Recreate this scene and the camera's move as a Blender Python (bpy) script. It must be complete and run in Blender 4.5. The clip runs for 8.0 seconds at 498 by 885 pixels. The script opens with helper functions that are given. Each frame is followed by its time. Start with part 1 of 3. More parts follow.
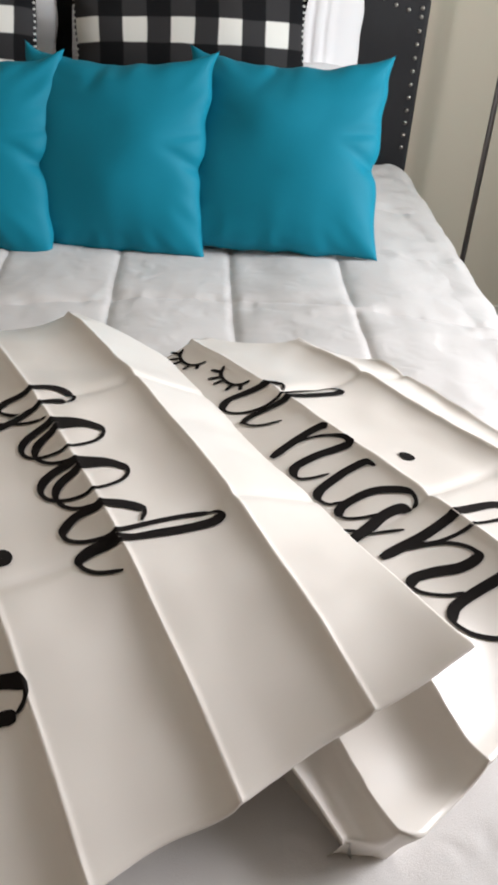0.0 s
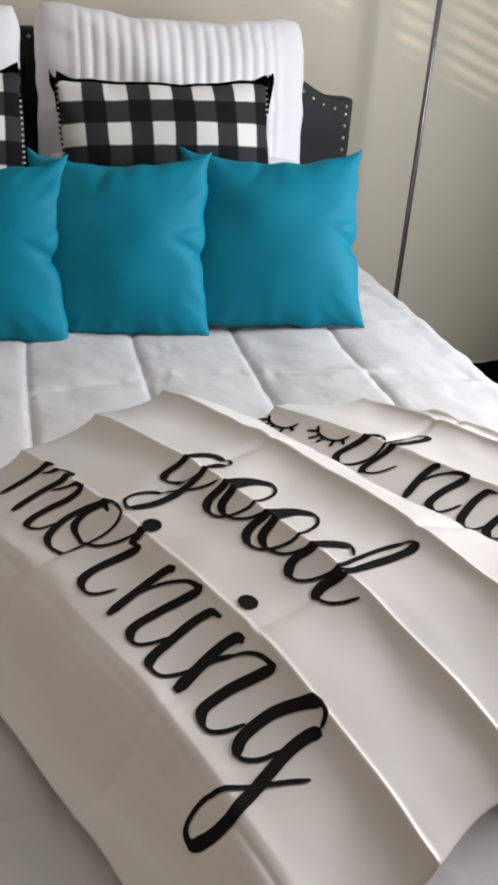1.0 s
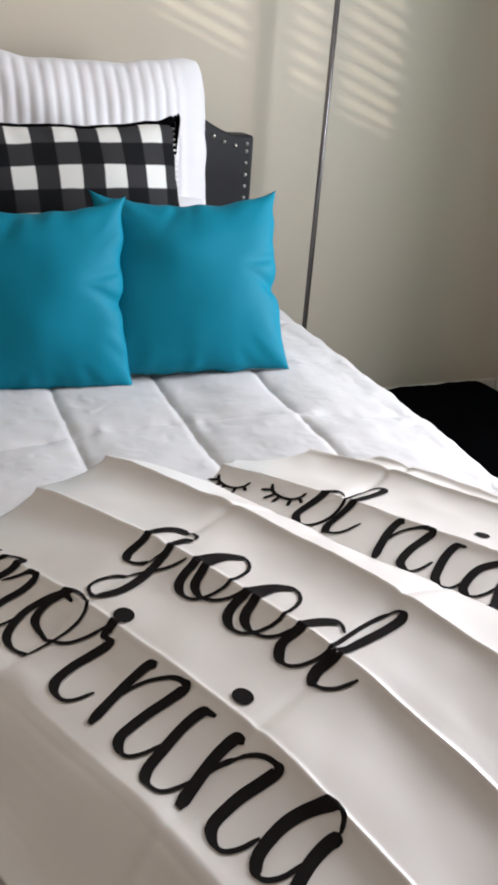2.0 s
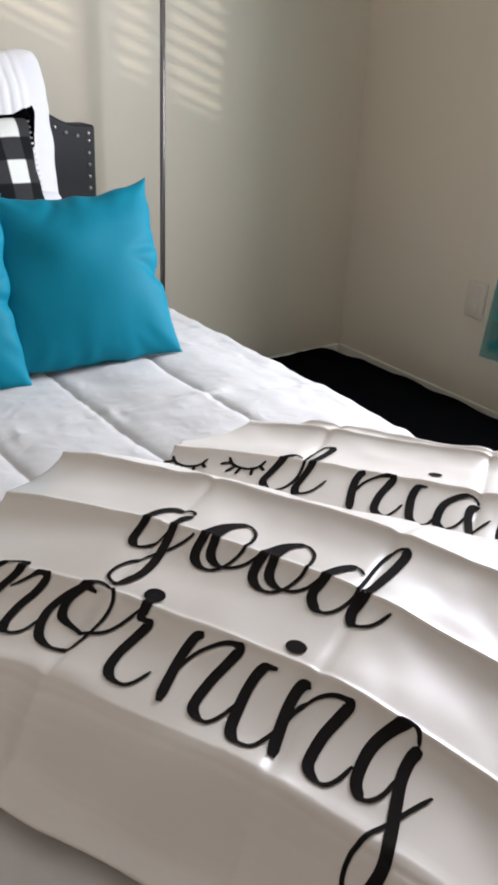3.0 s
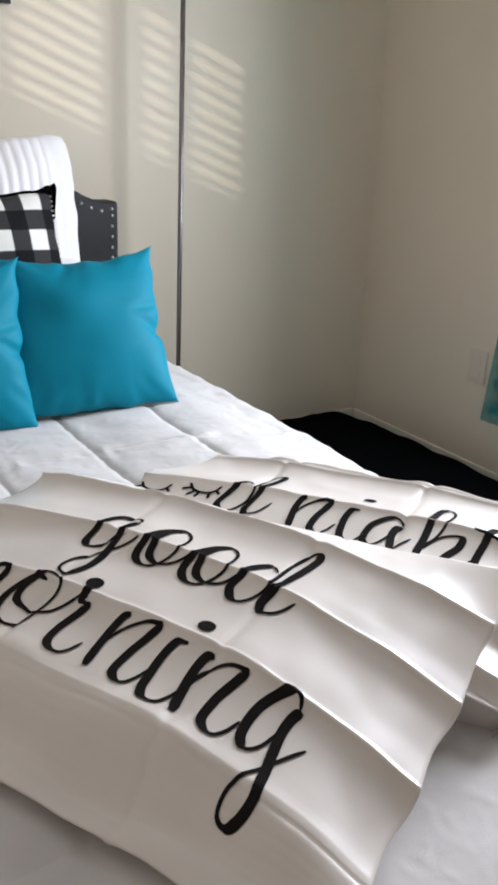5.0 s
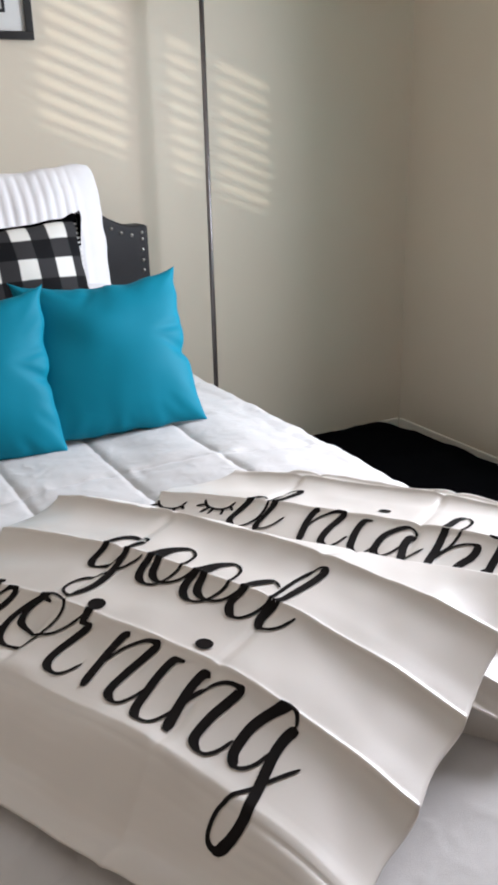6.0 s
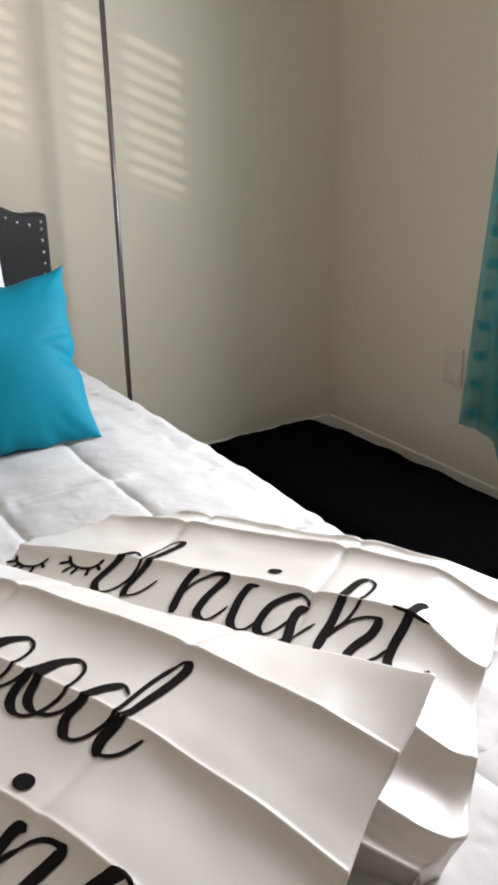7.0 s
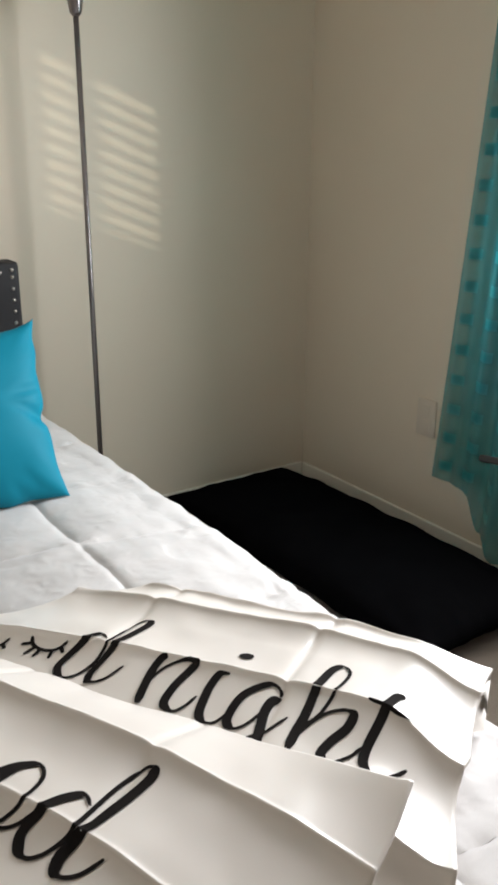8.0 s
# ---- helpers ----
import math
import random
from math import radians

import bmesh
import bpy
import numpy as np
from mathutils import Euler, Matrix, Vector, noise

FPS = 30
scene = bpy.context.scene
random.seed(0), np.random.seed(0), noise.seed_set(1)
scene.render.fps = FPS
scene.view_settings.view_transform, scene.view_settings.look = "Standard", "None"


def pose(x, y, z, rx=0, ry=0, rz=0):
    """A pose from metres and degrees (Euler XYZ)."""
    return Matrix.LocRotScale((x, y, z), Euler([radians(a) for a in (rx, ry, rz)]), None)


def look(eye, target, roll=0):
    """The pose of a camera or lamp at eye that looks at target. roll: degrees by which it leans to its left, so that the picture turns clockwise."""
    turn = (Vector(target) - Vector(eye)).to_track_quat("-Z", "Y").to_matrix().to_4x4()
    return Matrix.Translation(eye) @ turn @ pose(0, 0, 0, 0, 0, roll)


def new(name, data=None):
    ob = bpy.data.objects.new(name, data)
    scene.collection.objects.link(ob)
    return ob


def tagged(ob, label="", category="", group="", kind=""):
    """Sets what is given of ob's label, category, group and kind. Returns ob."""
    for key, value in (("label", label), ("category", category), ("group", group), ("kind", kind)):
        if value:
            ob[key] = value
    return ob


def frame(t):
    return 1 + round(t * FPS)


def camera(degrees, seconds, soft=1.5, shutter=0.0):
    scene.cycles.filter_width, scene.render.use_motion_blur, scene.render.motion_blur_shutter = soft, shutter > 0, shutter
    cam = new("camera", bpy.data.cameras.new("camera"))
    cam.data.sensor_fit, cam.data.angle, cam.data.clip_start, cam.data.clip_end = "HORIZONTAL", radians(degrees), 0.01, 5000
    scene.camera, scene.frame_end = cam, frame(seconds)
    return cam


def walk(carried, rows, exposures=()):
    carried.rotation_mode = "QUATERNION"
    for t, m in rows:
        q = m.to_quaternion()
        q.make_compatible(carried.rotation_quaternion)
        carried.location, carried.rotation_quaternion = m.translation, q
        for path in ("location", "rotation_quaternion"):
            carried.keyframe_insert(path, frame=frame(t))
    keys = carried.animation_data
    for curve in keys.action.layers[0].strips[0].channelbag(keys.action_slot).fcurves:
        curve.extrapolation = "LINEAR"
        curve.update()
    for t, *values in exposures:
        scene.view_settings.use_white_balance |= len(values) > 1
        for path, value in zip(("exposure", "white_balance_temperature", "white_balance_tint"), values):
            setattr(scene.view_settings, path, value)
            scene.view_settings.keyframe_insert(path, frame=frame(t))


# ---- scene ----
cam = camera(32.6, 8.0, soft=3.4)
PATH = [
    (0, (0.159, 0.027, 1.195), (0.284, 1.686, 0.084), 4.2),
    (0.5, (-0.018, -0.028, 1.217), (0.311, 1.679, 0.227), 6.0),
    (1, (-0.179, -0.041, 1.213), (0.284, 1.664, 0.276), 4.1),
    (2.5, (-0.302, 0.094, 1.238), (0.596, 1.667, 0.388), 3.4),
    (3, (-0.429, 0.101, 1.223), (0.659, 1.533, 0.348), 2.8),
    (3.5, (-0.45, 0.052, 1.205), (0.731, 1.43, 0.366), 6.7),
    (4, (-0.463, -0.02, 1.21), (0.699, 1.397, 0.408), 5.9),
    (5.5, (-0.376, -0.134, 1.228), (0.573, 1.485, 0.536), 0.3),
    (6, (-0.335, -0.146, 1.221), (0.569, 1.503, 0.538), -1.5),
    (6.5, (-0.213, -0.133, 1.229), (0.736, 1.477, 0.516), -2.4),
    (7, (-0.14, -0.014, 1.238), (0.854, 1.557, 0.501), -1.0),
    (7.5, (-0.109, 0.036, 1.245), (0.942, 1.567, 0.502), 0.5),
    (8, (-0.113, 0.028, 1.278), (0.951, 1.585, 0.614), 0.3),
]
EXPOSURES = [(0, -0.05, 6750, 10), (0.5, -0.17, 6600, 11), (1, -0.06, 6450, 11), (2.5, 0.05, 6350, 12), (4, 0.11, 6250, 11), (6, 0.13, 6280, 12),
             (7, 0.07, 6520, 10), (8, -0.08, 6700, 8)]
walk(cam, [(t, look(eye, target, roll)) for t, eye, target, roll in PATH], EXPOSURES)
# ---- build ----

random.seed(7)
XR, YH, XL, YB, ZC = 1.866, 2.543, -1.35, -1.7, 2.55   # right wall, head wall, left wall, back wall, ceiling
BED = -0.18                                            # the bed's middle line

# ---- light ----
world = bpy.data.worlds.new("sky")
scene.world = world
world.use_nodes = True
wn = world.node_tree
sky = wn.nodes.new("ShaderNodeTexSky")
sky.sky_type, sky.sun_disc = "NISHITA", False
SUN = Vector((1.0, 0.5, -0.40)).normalized()
sky.sun_elevation = math.asin(-SUN.z)
sky.sun_rotation = math.atan2(-SUN.x, -SUN.y)
wn.links.new(sky.outputs[0], wn.nodes["Background"].inputs[0])
wn.nodes["Background"].inputs[1].default_value = 0.12

sun = new("sun", bpy.data.lights.new("sun", "SUN"))
sun.data.energy, sun.data.angle, sun.data.color = 1.8, math.radians(0.42), (1.0, 0.91, 0.78)
sun.matrix_world = look((-6, -3, 5), Vector((-6, -3, 5)) + SUN)


def window_light(name, eye, target, w, h, watts, colour):
    ob = new(name, bpy.data.lights.new(name, "AREA"))
    ob.data.shape, ob.data.size, ob.data.size_y = "RECTANGLE", w, h
    ob.data.energy, ob.data.color, ob.data.spread = watts, colour, math.radians(154)
    ob.matrix_world = look(eye, target)


window_light("right_window_sky", (XR + 0.03, 0.97, 1.42), (0, 0.97, 1.24), 0.92, 1.16, 57, (0.93, 0.935, 1.0))


# ---- materials ----
def material(name, colour, rough=0.6, vary=0.08, scale=6.0, fine=180.0, bump=0.1, metal=0.0, sheen=0.0, spec=0.5, height=0.002):
    m = bpy.data.materials.new(name)
    m.use_nodes = True
    t = m.node_tree
    b = t.nodes["Principled BSDF"]
    co = t.nodes.new("ShaderNodeTexCoord")
    n = t.nodes.new("ShaderNodeTexNoise")
    n.inputs["Scale"].default_value, n.inputs["Detail"].default_value = scale, 5
    t.links.new(co.outputs["Object"], n.inputs["Vector"])
    f = t.nodes.new("ShaderNodeTexNoise")
    f.inputs["Scale"].default_value, f.inputs["Detail"].default_value = fine, 3
    t.links.new(co.outputs["Object"], f.inputs["Vector"])
    mx = t.nodes.new("ShaderNodeMix")
    mx.data_type = "RGBA"
    mx.inputs["A"].default_value = (*[c * (1 - vary) for c in colour], 1)
    mx.inputs["B"].default_value = (*[min(1, c * (1 + vary)) for c in colour], 1)
    t.links.new(n.outputs["Fac"], mx.inputs["Factor"])
    t.links.new(mx.outputs["Result"], b.inputs["Base Color"])
    r = t.nodes.new("ShaderNodeMapRange")
    r.inputs["To Min"].default_value, r.inputs["To Max"].default_value = rough - 0.06, min(1, rough + 0.06)
    t.links.new(f.outputs["Fac"], r.inputs["Value"])
    t.links.new(r.outputs["Result"], b.inputs["Roughness"])
    bp = t.nodes.new("ShaderNodeBump")
    bp.inputs["Strength"].default_value, bp.inputs["Distance"].default_value = bump, height
    t.links.new(f.outputs["Fac"], bp.inputs["Height"])
    t.links.new(bp.outputs["Normal"], b.inputs["Normal"])
    b.inputs["Metallic"].default_value = metal
    b.inputs["Specular IOR Level"].default_value = spec
    b.inputs["Sheen Weight"].default_value = sheen
    return m


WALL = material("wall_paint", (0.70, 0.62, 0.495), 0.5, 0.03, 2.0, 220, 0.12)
# unseen south and west walls: colour darkened to weaken bounce from behind and left
DARKWALL = material("low_bounce_wall", (0.42, 0.35, 0.27), 0.6, 0.04, 2.0, 220, 0.12)
CEIL = material("ceiling_paint", (0.78, 0.76, 0.72), 0.8, 0.03)
TRIM = material("trim_paint", (0.82, 0.78, 0.68), 0.4, 0.03)
CARPET = material("carpet", (0.20, 0.16, 0.12), 0.95, 0.2, 9, 420, 0.7, sheen=0.2, height=0.006)
COTTON = material("white_cotton", (0.63, 0.61, 0.595), 0.75, 0.03, 9, 700, 0.25, sheen=0.25, height=0.001)
PLAIN = material("plain_white_cotton", (0.78, 0.765, 0.775), 0.8, 0.03, 9, 600, 0.2, height=0.001)
RIBBED = material("ribbed_cotton", (0.82, 0.80, 0.805), 0.85, 0.03, 9, 500, 0.35, sheen=0.2, height=0.001)
SATIN = material("ivory_satin", (0.80, 0.755, 0.70), 0.34, 0.03, 5, 900, 0.06, spec=0.85, height=0.0006)
INK = material("black_print", (0.018, 0.016, 0.0155), 0.85, 0.2, 40, 600, 0.1, spec=0.03)
TEAL = material("teal_satin", (0.0015, 0.205, 0.300), 0.6, 0.05, 6, 900, 0.15, spec=0.16, height=0.0008)
LEATHER = material("charcoal_upholstery", (0.019, 0.018, 0.020), 0.6, 0.2, 14, 500, 0.35, spec=0.35, height=0.001)
STUD = material("nickel_stud", (0.42, 0.40, 0.37), 0.38, 0.1, 30, 200, 0.05, metal=1.0)
BLACKCLOTH = material("black_plush", (0.0032, 0.0032, 0.0036), 1.0, 0.3, 9, 300, 0.5, spec=0.0, height=0.003)
STEEL = material("brushed_steel", (0.24, 0.22, 0.22), 0.32, 0.1, 20, 300, 0.08, metal=0.9)
BLACKWOOD = material("black_frame_paint", (0.012, 0.012, 0.012), 0.35, 0.2, 20, 300, 0.1)
PAPER = material("white_mat_board", (0.72, 0.72, 0.70), 0.9, 0.02, 9, 500, 0.1)
PLASTIC = material("white_plastic", (0.70, 0.67, 0.62), 0.35, 0.02, 9, 300, 0.03)
DARKWOOD = material("dark_brown_wood", (0.045, 0.022, 0.014), 0.45, 0.3, 14, 120, 0.2)
SLAT = material("blind_slat", (0.75, 0.73, 0.70), 0.5, 0.03)
MATTRESS = material("mattress_ticking", (0.7, 0.69, 0.66), 0.8, 0.03)


def plaid_material():
    """Buffalo check, woven: white, black and the half-tone where they cross."""
    m = material("buffalo_check", (0.5, 0.5, 0.5), 0.9, 0.1, 12, 600, 0.4, spec=0.2, height=0.0012)
    t = m.node_tree
    b = t.nodes["Principled BSDF"]
    co = t.nodes["Texture Coordinate"]
    sep = t.nodes.new("ShaderNodeSeparateXYZ")
    t.links.new(co.outputs["Object"], sep.inputs[0])
    warp = t.nodes.new("ShaderNodeTexNoise")
    warp.inputs["Scale"].default_value = 7
    t.links.new(co.outputs["Object"], warp.inputs["Vector"])
    bands = []
    for axis, shift in (("X", 0.057), ("Z", 0.052)):
        w = t.nodes.new("ShaderNodeMath"); w.operation = "MULTIPLY_ADD"
        t.links.new(warp.outputs["Fac"], w.inputs[0]); w.inputs[1].default_value = 0.012
        t.links.new(sep.outputs[axis], w.inputs[2])
        a = t.nodes.new("ShaderNodeMath"); a.operation = "ADD"; a.inputs[1].default_value = 10 * 0.096 + shift
        t.links.new(w.outputs[0], a.inputs[0])
        p = t.nodes.new("ShaderNodeMath"); p.operation = "PINGPONG"; p.inputs[1].default_value = 0.048
        t.links.new(a.outputs[0], p.inputs[0])
        r = t.nodes.new("ShaderNodeMapRange")
        r.inputs["From Min"].default_value, r.inputs["From Max"].default_value = 0.0225, 0.0255
        t.links.new(p.outputs[0], r.inputs["Value"])
        bands.append(r)
    s = t.nodes.new("ShaderNodeMath"); s.operation = "ADD"
    t.links.new(bands[0].outputs[0], s.inputs[0]); t.links.new(bands[1].outputs[0], s.inputs[1])
    h = t.nodes.new("ShaderNodeMath"); h.operation = "MULTIPLY"; h.inputs[1].default_value = 0.5
    t.links.new(s.outputs[0], h.inputs[0])
    ramp = t.nodes.new("ShaderNodeValToRGB")
    e = ramp.color_ramp.elements
    e[0].position, e[0].color = 0.0, (0.006, 0.006, 0.007, 1)
    e[1].position, e[1].color = 1.0, (0.76, 0.75, 0.70, 1)
    mid = e.new(0.5); mid.color = (0.036, 0.035, 0.036, 1)
    t.links.new(h.outputs[0], ramp.inputs[0])
    t.links.new(ramp.outputs[0], b.inputs["Base Color"])
    return m


def curtain_material():
    """Sheer teal voile with rows of denser satin squares."""
    m = bpy.data.materials.new("teal_voile")
    m.use_nodes = True
    t = m.node_tree
    t.nodes.clear()
    out = t.nodes.new("ShaderNodeOutputMaterial")
    uv = t.nodes.new("ShaderNodeUVMap"); uv.uv_map = "cloth"
    sep = t.nodes.new("ShaderNodeSeparateXYZ")
    t.links.new(uv.outputs[0], sep.inputs[0])
    fr = []
    for axis, lo, hi in (("X", 0.25, 0.75), ("Y", 0.28, 0.62)):
        f = t.nodes.new("ShaderNodeMath"); f.operation = "FRACT"
        t.links.new(sep.outputs[axis], f.inputs[0])
        c = t.nodes.new("ShaderNodeMath"); c.operation = "COMPARE"
        c.inputs[1].default_value, c.inputs[2].default_value = (lo + hi) / 2, (hi - lo) / 2
        t.links.new(f.outputs[0], c.inputs[0])
        fr.append(c)
    sq = t.nodes.new("ShaderNodeMath"); sq.operation = "MULTIPLY"
    t.links.new(fr[0].outputs[0], sq.inputs[0]); t.links.new(fr[1].outputs[0], sq.inputs[1])
    b = t.nodes.new("ShaderNodeBsdfPrincipled")
    b.inputs["Base Color"].default_value = (0.010, 0.19, 0.225, 1)
    b.inputs["Roughness"].default_value = 0.4
    tl = t.nodes.new("ShaderNodeBsdfTranslucent"); tl.inputs[0].default_value = (0.035, 0.42, 0.47, 1)
    cloth = t.nodes.new("ShaderNodeMixShader"); cloth.inputs[0].default_value = 0.5
    t.links.new(b.outputs[0], cloth.inputs[1]); t.links.new(tl.outputs[0], cloth.inputs[2])
    tr = t.nodes.new("ShaderNodeBsdfTransparent"); tr.inputs[0].default_value = (0.70, 0.87, 0.86, 1)
    k = t.nodes.new("ShaderNodeMapRange")
    k.inputs["To Min"].default_value, k.inputs["To Max"].default_value = 0.60, 0.95
    t.links.new(sq.outputs[0], k.inputs["Value"])
    mix = t.nodes.new("ShaderNodeMixShader")
    t.links.new(k.outputs[0], mix.inputs[0])
    t.links.new(tr.outputs[0], mix.inputs[1]); t.links.new(cloth.outputs[0], mix.inputs[2])
    t.links.new(mix.outputs[0], out.inputs[0])
    return m


def crumple(m, scale, height):
    """Adds soft creases under the fine grain of a cloth."""
    t = m.node_tree
    fine = t.nodes["Bump"]
    n = t.nodes.new("ShaderNodeTexNoise")
    n.inputs["Scale"].default_value, n.inputs["Detail"].default_value, n.inputs["Distortion"].default_value = scale, 2, 0.2
    t.links.new(t.nodes["Texture Coordinate"].outputs["Object"], n.inputs["Vector"])
    b = t.nodes.new("ShaderNodeBump")
    b.inputs["Strength"].default_value, b.inputs["Distance"].default_value = 0.5, height
    t.links.new(n.outputs["Fac"], b.inputs["Height"])
    for link in fine.inputs["Normal"].links:
        t.links.new(link.from_socket, b.inputs["Normal"])
    t.links.new(b.outputs["Normal"], fine.inputs["Normal"])
    return n


crumple(COTTON, 13, 0.004)
crumple(COTTON, 34, 0.004).noise_type = "RIDGED_MULTIFRACTAL"
crumple(SATIN, 6, 0.004)
crumple(TEAL, 9, 0.003)
PLAID = plaid_material()
VOILE = curtain_material()


# ---- helpers ----
def part(name, bm, mat, parent=None, label="", smooth=True):
    me = bpy.data.meshes.new(name)
    bm.normal_update()
    bm.to_mesh(me)
    bm.free()
    if smooth:
        me.polygons.foreach_set("use_smooth", [True] * len(me.polygons))
    me.materials.append(mat)
    ob = new(name, me)
    if parent:
        ob.parent = parent
    if label:
        ob["label"] = label
    return ob


def thing(name, m, label, category, group="", kind=""):
    ob = new(name)
    ob.empty_display_size = 0.05
    ob.matrix_world = m
    return tagged(ob, label, category, group, kind)


def box(bm, lo, hi, bevel=0.0):
    vs = bmesh.ops.create_cube(bm, size=1)["verts"]
    for v in vs:
        v.co = Vector([(a + b) / 2 + c * (b - a) for a, b, c in zip(lo, hi, v.co)])
    if bevel:
        es = {e for v in vs for e in v.link_edges}
        bmesh.ops.bevel(bm, geom=list(es), offset=bevel, segments=2, affect="EDGES", profile=0.6)
    return bm


def boxes(*spans, bevel=0.0):
    bm = bmesh.new()
    for lo, hi in spans:
        box(bm, lo, hi, bevel)
    return bm


def lathe(bm, rings, n=24):
    """A turned form from (radius, height) rings."""
    rows = []
    for r, z in rings:
        rows.append([bm.verts.new((r * math.cos(2 * math.pi * k / n), r * math.sin(2 * math.pi * k / n), z)) for k in range(n)])
    for a, b in zip(rows, rows[1:]):
        for k in range(n):
            bm.faces.new((a[k], a[(k + 1) % n], b[(k + 1) % n], b[k]))
    bm.faces.new(rows[0][::-1])
    bm.faces.new(rows[-1])
    return bm


def sheet(bm, grid):
    """Quads over a grid of points; returns the verts."""
    vs = [[bm.verts.new(p) for p in row] for row in grid]
    for a, b in zip(vs, vs[1:]):
        for k in range(len(a) - 1):
            bm.faces.new((a[k], a[k + 1], b[k + 1], b[k]))
    return vs


def smoothstep(a, b, x):
    x = min(1, max(0, (x - a) / (b - a)))
    return x * x * (3 - 2 * x)


def lerp_table(xs, ys, x):
    if x <= xs[0]:
        return ys[0]
    for a, b, c, d in zip(xs, xs[1:], ys, ys[1:]):
        if x <= b:
            return c + (d - c) * (x - a) / (b - a)
    return ys[-1]


# ---- room ----
part("floor", boxes(((XL - 0.2, YB - 0.2, -0.1), (XR + 0.2, YH + 0.2, 0.0))), CARPET, smooth=False)
tagged(bpy.data.objects["floor"], "brown low-pile carpet floor of a bedroom", "floor", kind="structure")
tagged(part("ceiling", boxes(((XL - 0.2, YB - 0.2, ZC), (XR + 0.2, YH + 0.2, ZC + 0.1))), CEIL, smooth=False), "plain off-white painted ceiling", "ceiling", kind="structure")
tagged(part("wall_north", boxes(((XL - 0.15, YH, 0), (XR + 0.15, YH + 0.12, ZC))), WALL, smooth=False), "beige painted wall behind the headboard", "wall", kind="structure")
tagged(part("wall_south", boxes(((XL - 0.15, YB - 0.12, 0), (XR + 0.15, YB, ZC))), DARKWALL, smooth=False), "unseen bedroom wall, darkened to cut bounced light", "wall", kind="structure")
# right wall with its window opening
WY0, WY1, WZ0, WZ1 = 0.35, 1.68, 0.56, 2.05
tagged(part("wall_east", boxes(((XR, YB, 0), (XR + 0.12, WY0, ZC)), ((XR, WY1, 0), (XR + 0.12, YH, ZC)),
                               ((XR, WY0, 0), (XR + 0.12, WY1, WZ0)), ((XR, WY0, WZ1), (XR + 0.12, WY1, ZC))), WALL, smooth=False),
       "beige painted wall with a curtained window", "wall", kind="structure")
# left wall with its window opening
LY0, LY1, LZ0, LZ1 = 1.05, 1.66, 0.95, 2.46
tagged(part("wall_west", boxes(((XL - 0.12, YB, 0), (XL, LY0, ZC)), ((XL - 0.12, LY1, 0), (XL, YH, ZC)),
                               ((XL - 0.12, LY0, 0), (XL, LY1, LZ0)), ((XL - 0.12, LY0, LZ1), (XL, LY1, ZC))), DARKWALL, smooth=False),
       "unseen wall with a window, darkened to cut bounced light", "wall", kind="structure")


def baseboard(name, lo, hi, label):
    bm = box(bmesh.new(), lo, hi, 0.004)
    tagged(part(name, bm, TRIM, smooth=False), label, "baseboard", kind="structure")


baseboard("baseboard_north", (XL, YH - 0.013, 0), (XR - 0.013, YH - 0.0005, 0.08), "cream painted baseboard along the head wall")
baseboard("baseboard_east", (XR - 0.013, YB, 0), (XR - 0.0005, YH - 0.0135, 0.08), "cream painted baseboard along the window wall")

win = thing("window_1", pose(XR + 0.07, 0, 0), "white framed bedroom window behind a sheer curtain", "window", kind="structure")
for lo, hi in (((-0.02, WY0, WZ0), (0.02, WY0 + 0.05, WZ1)), ((-0.02, WY1 - 0.05, WZ0), (0.02, WY1, WZ1)),
               ((-0.02, WY0 + 0.05, WZ1 - 0.05), (0.02, WY1 - 0.05, WZ1)), ((-0.02, WY0 + 0.05, WZ0), (0.02, WY1 - 0.05, WZ0 + 0.05))):
    part("window_frame", boxes((lo, hi), bevel=0.004), PLASTIC, win, smooth=False)
part("window_sill", boxes(((-0.072, WY0 + 0.002, WZ0 + 0.0005), (-0.021, WY1 - 0.002, WZ0 + 0.018)), bevel=0.004), TRIM, win, smooth=False)

win2 = thing("window_2", pose(XL - 0.06, 0, 0), "window with pale horizontal blinds", "window", kind="structure")
for y0, y1 in ((LY0, 1.205), (1.320, 1.338), (1.408, 1.462), (1.620, LY1)):
    part("window_frame", boxes(((-0.025, y0, LZ0), (0.025, y1, LZ1)), bevel=0.003), PLASTIC, win2, smooth=False)
for k in range(31):
    z = LZ0 + 0.02 + k * 0.047
    tilt = -66 if z < 2.0 else 0
    bm = boxes(((-0.025, LY0 + 0.02, -0.0015), (0.025, LY1 - 0.02, 0.0015)))
    s = part("slat", bm, SLAT, win2, smooth=False)
    s.matrix_basis = pose(0.045, 0, z, 0, tilt, 0)

# ---- bed ----
TOP = 0.566
bed = thing("bed", pose(BED, 2.36, 0), "bed with a charcoal upholstered nailhead-trimmed headboard", "bed")


def board_top(x):
    """Half outline of the headboard: flat shoulder, swept curve, raised middle. x from the middle line."""
    x = abs(x)
    if x > 0.838:
        return 0.962
    if x > 0.66:
        k = (0.838 - x) / 0.178
        return 0.962 + 0.10 * k ** 1.45
    return 1.062 + 0.035 * (1 - (x / 0.66) ** 2)


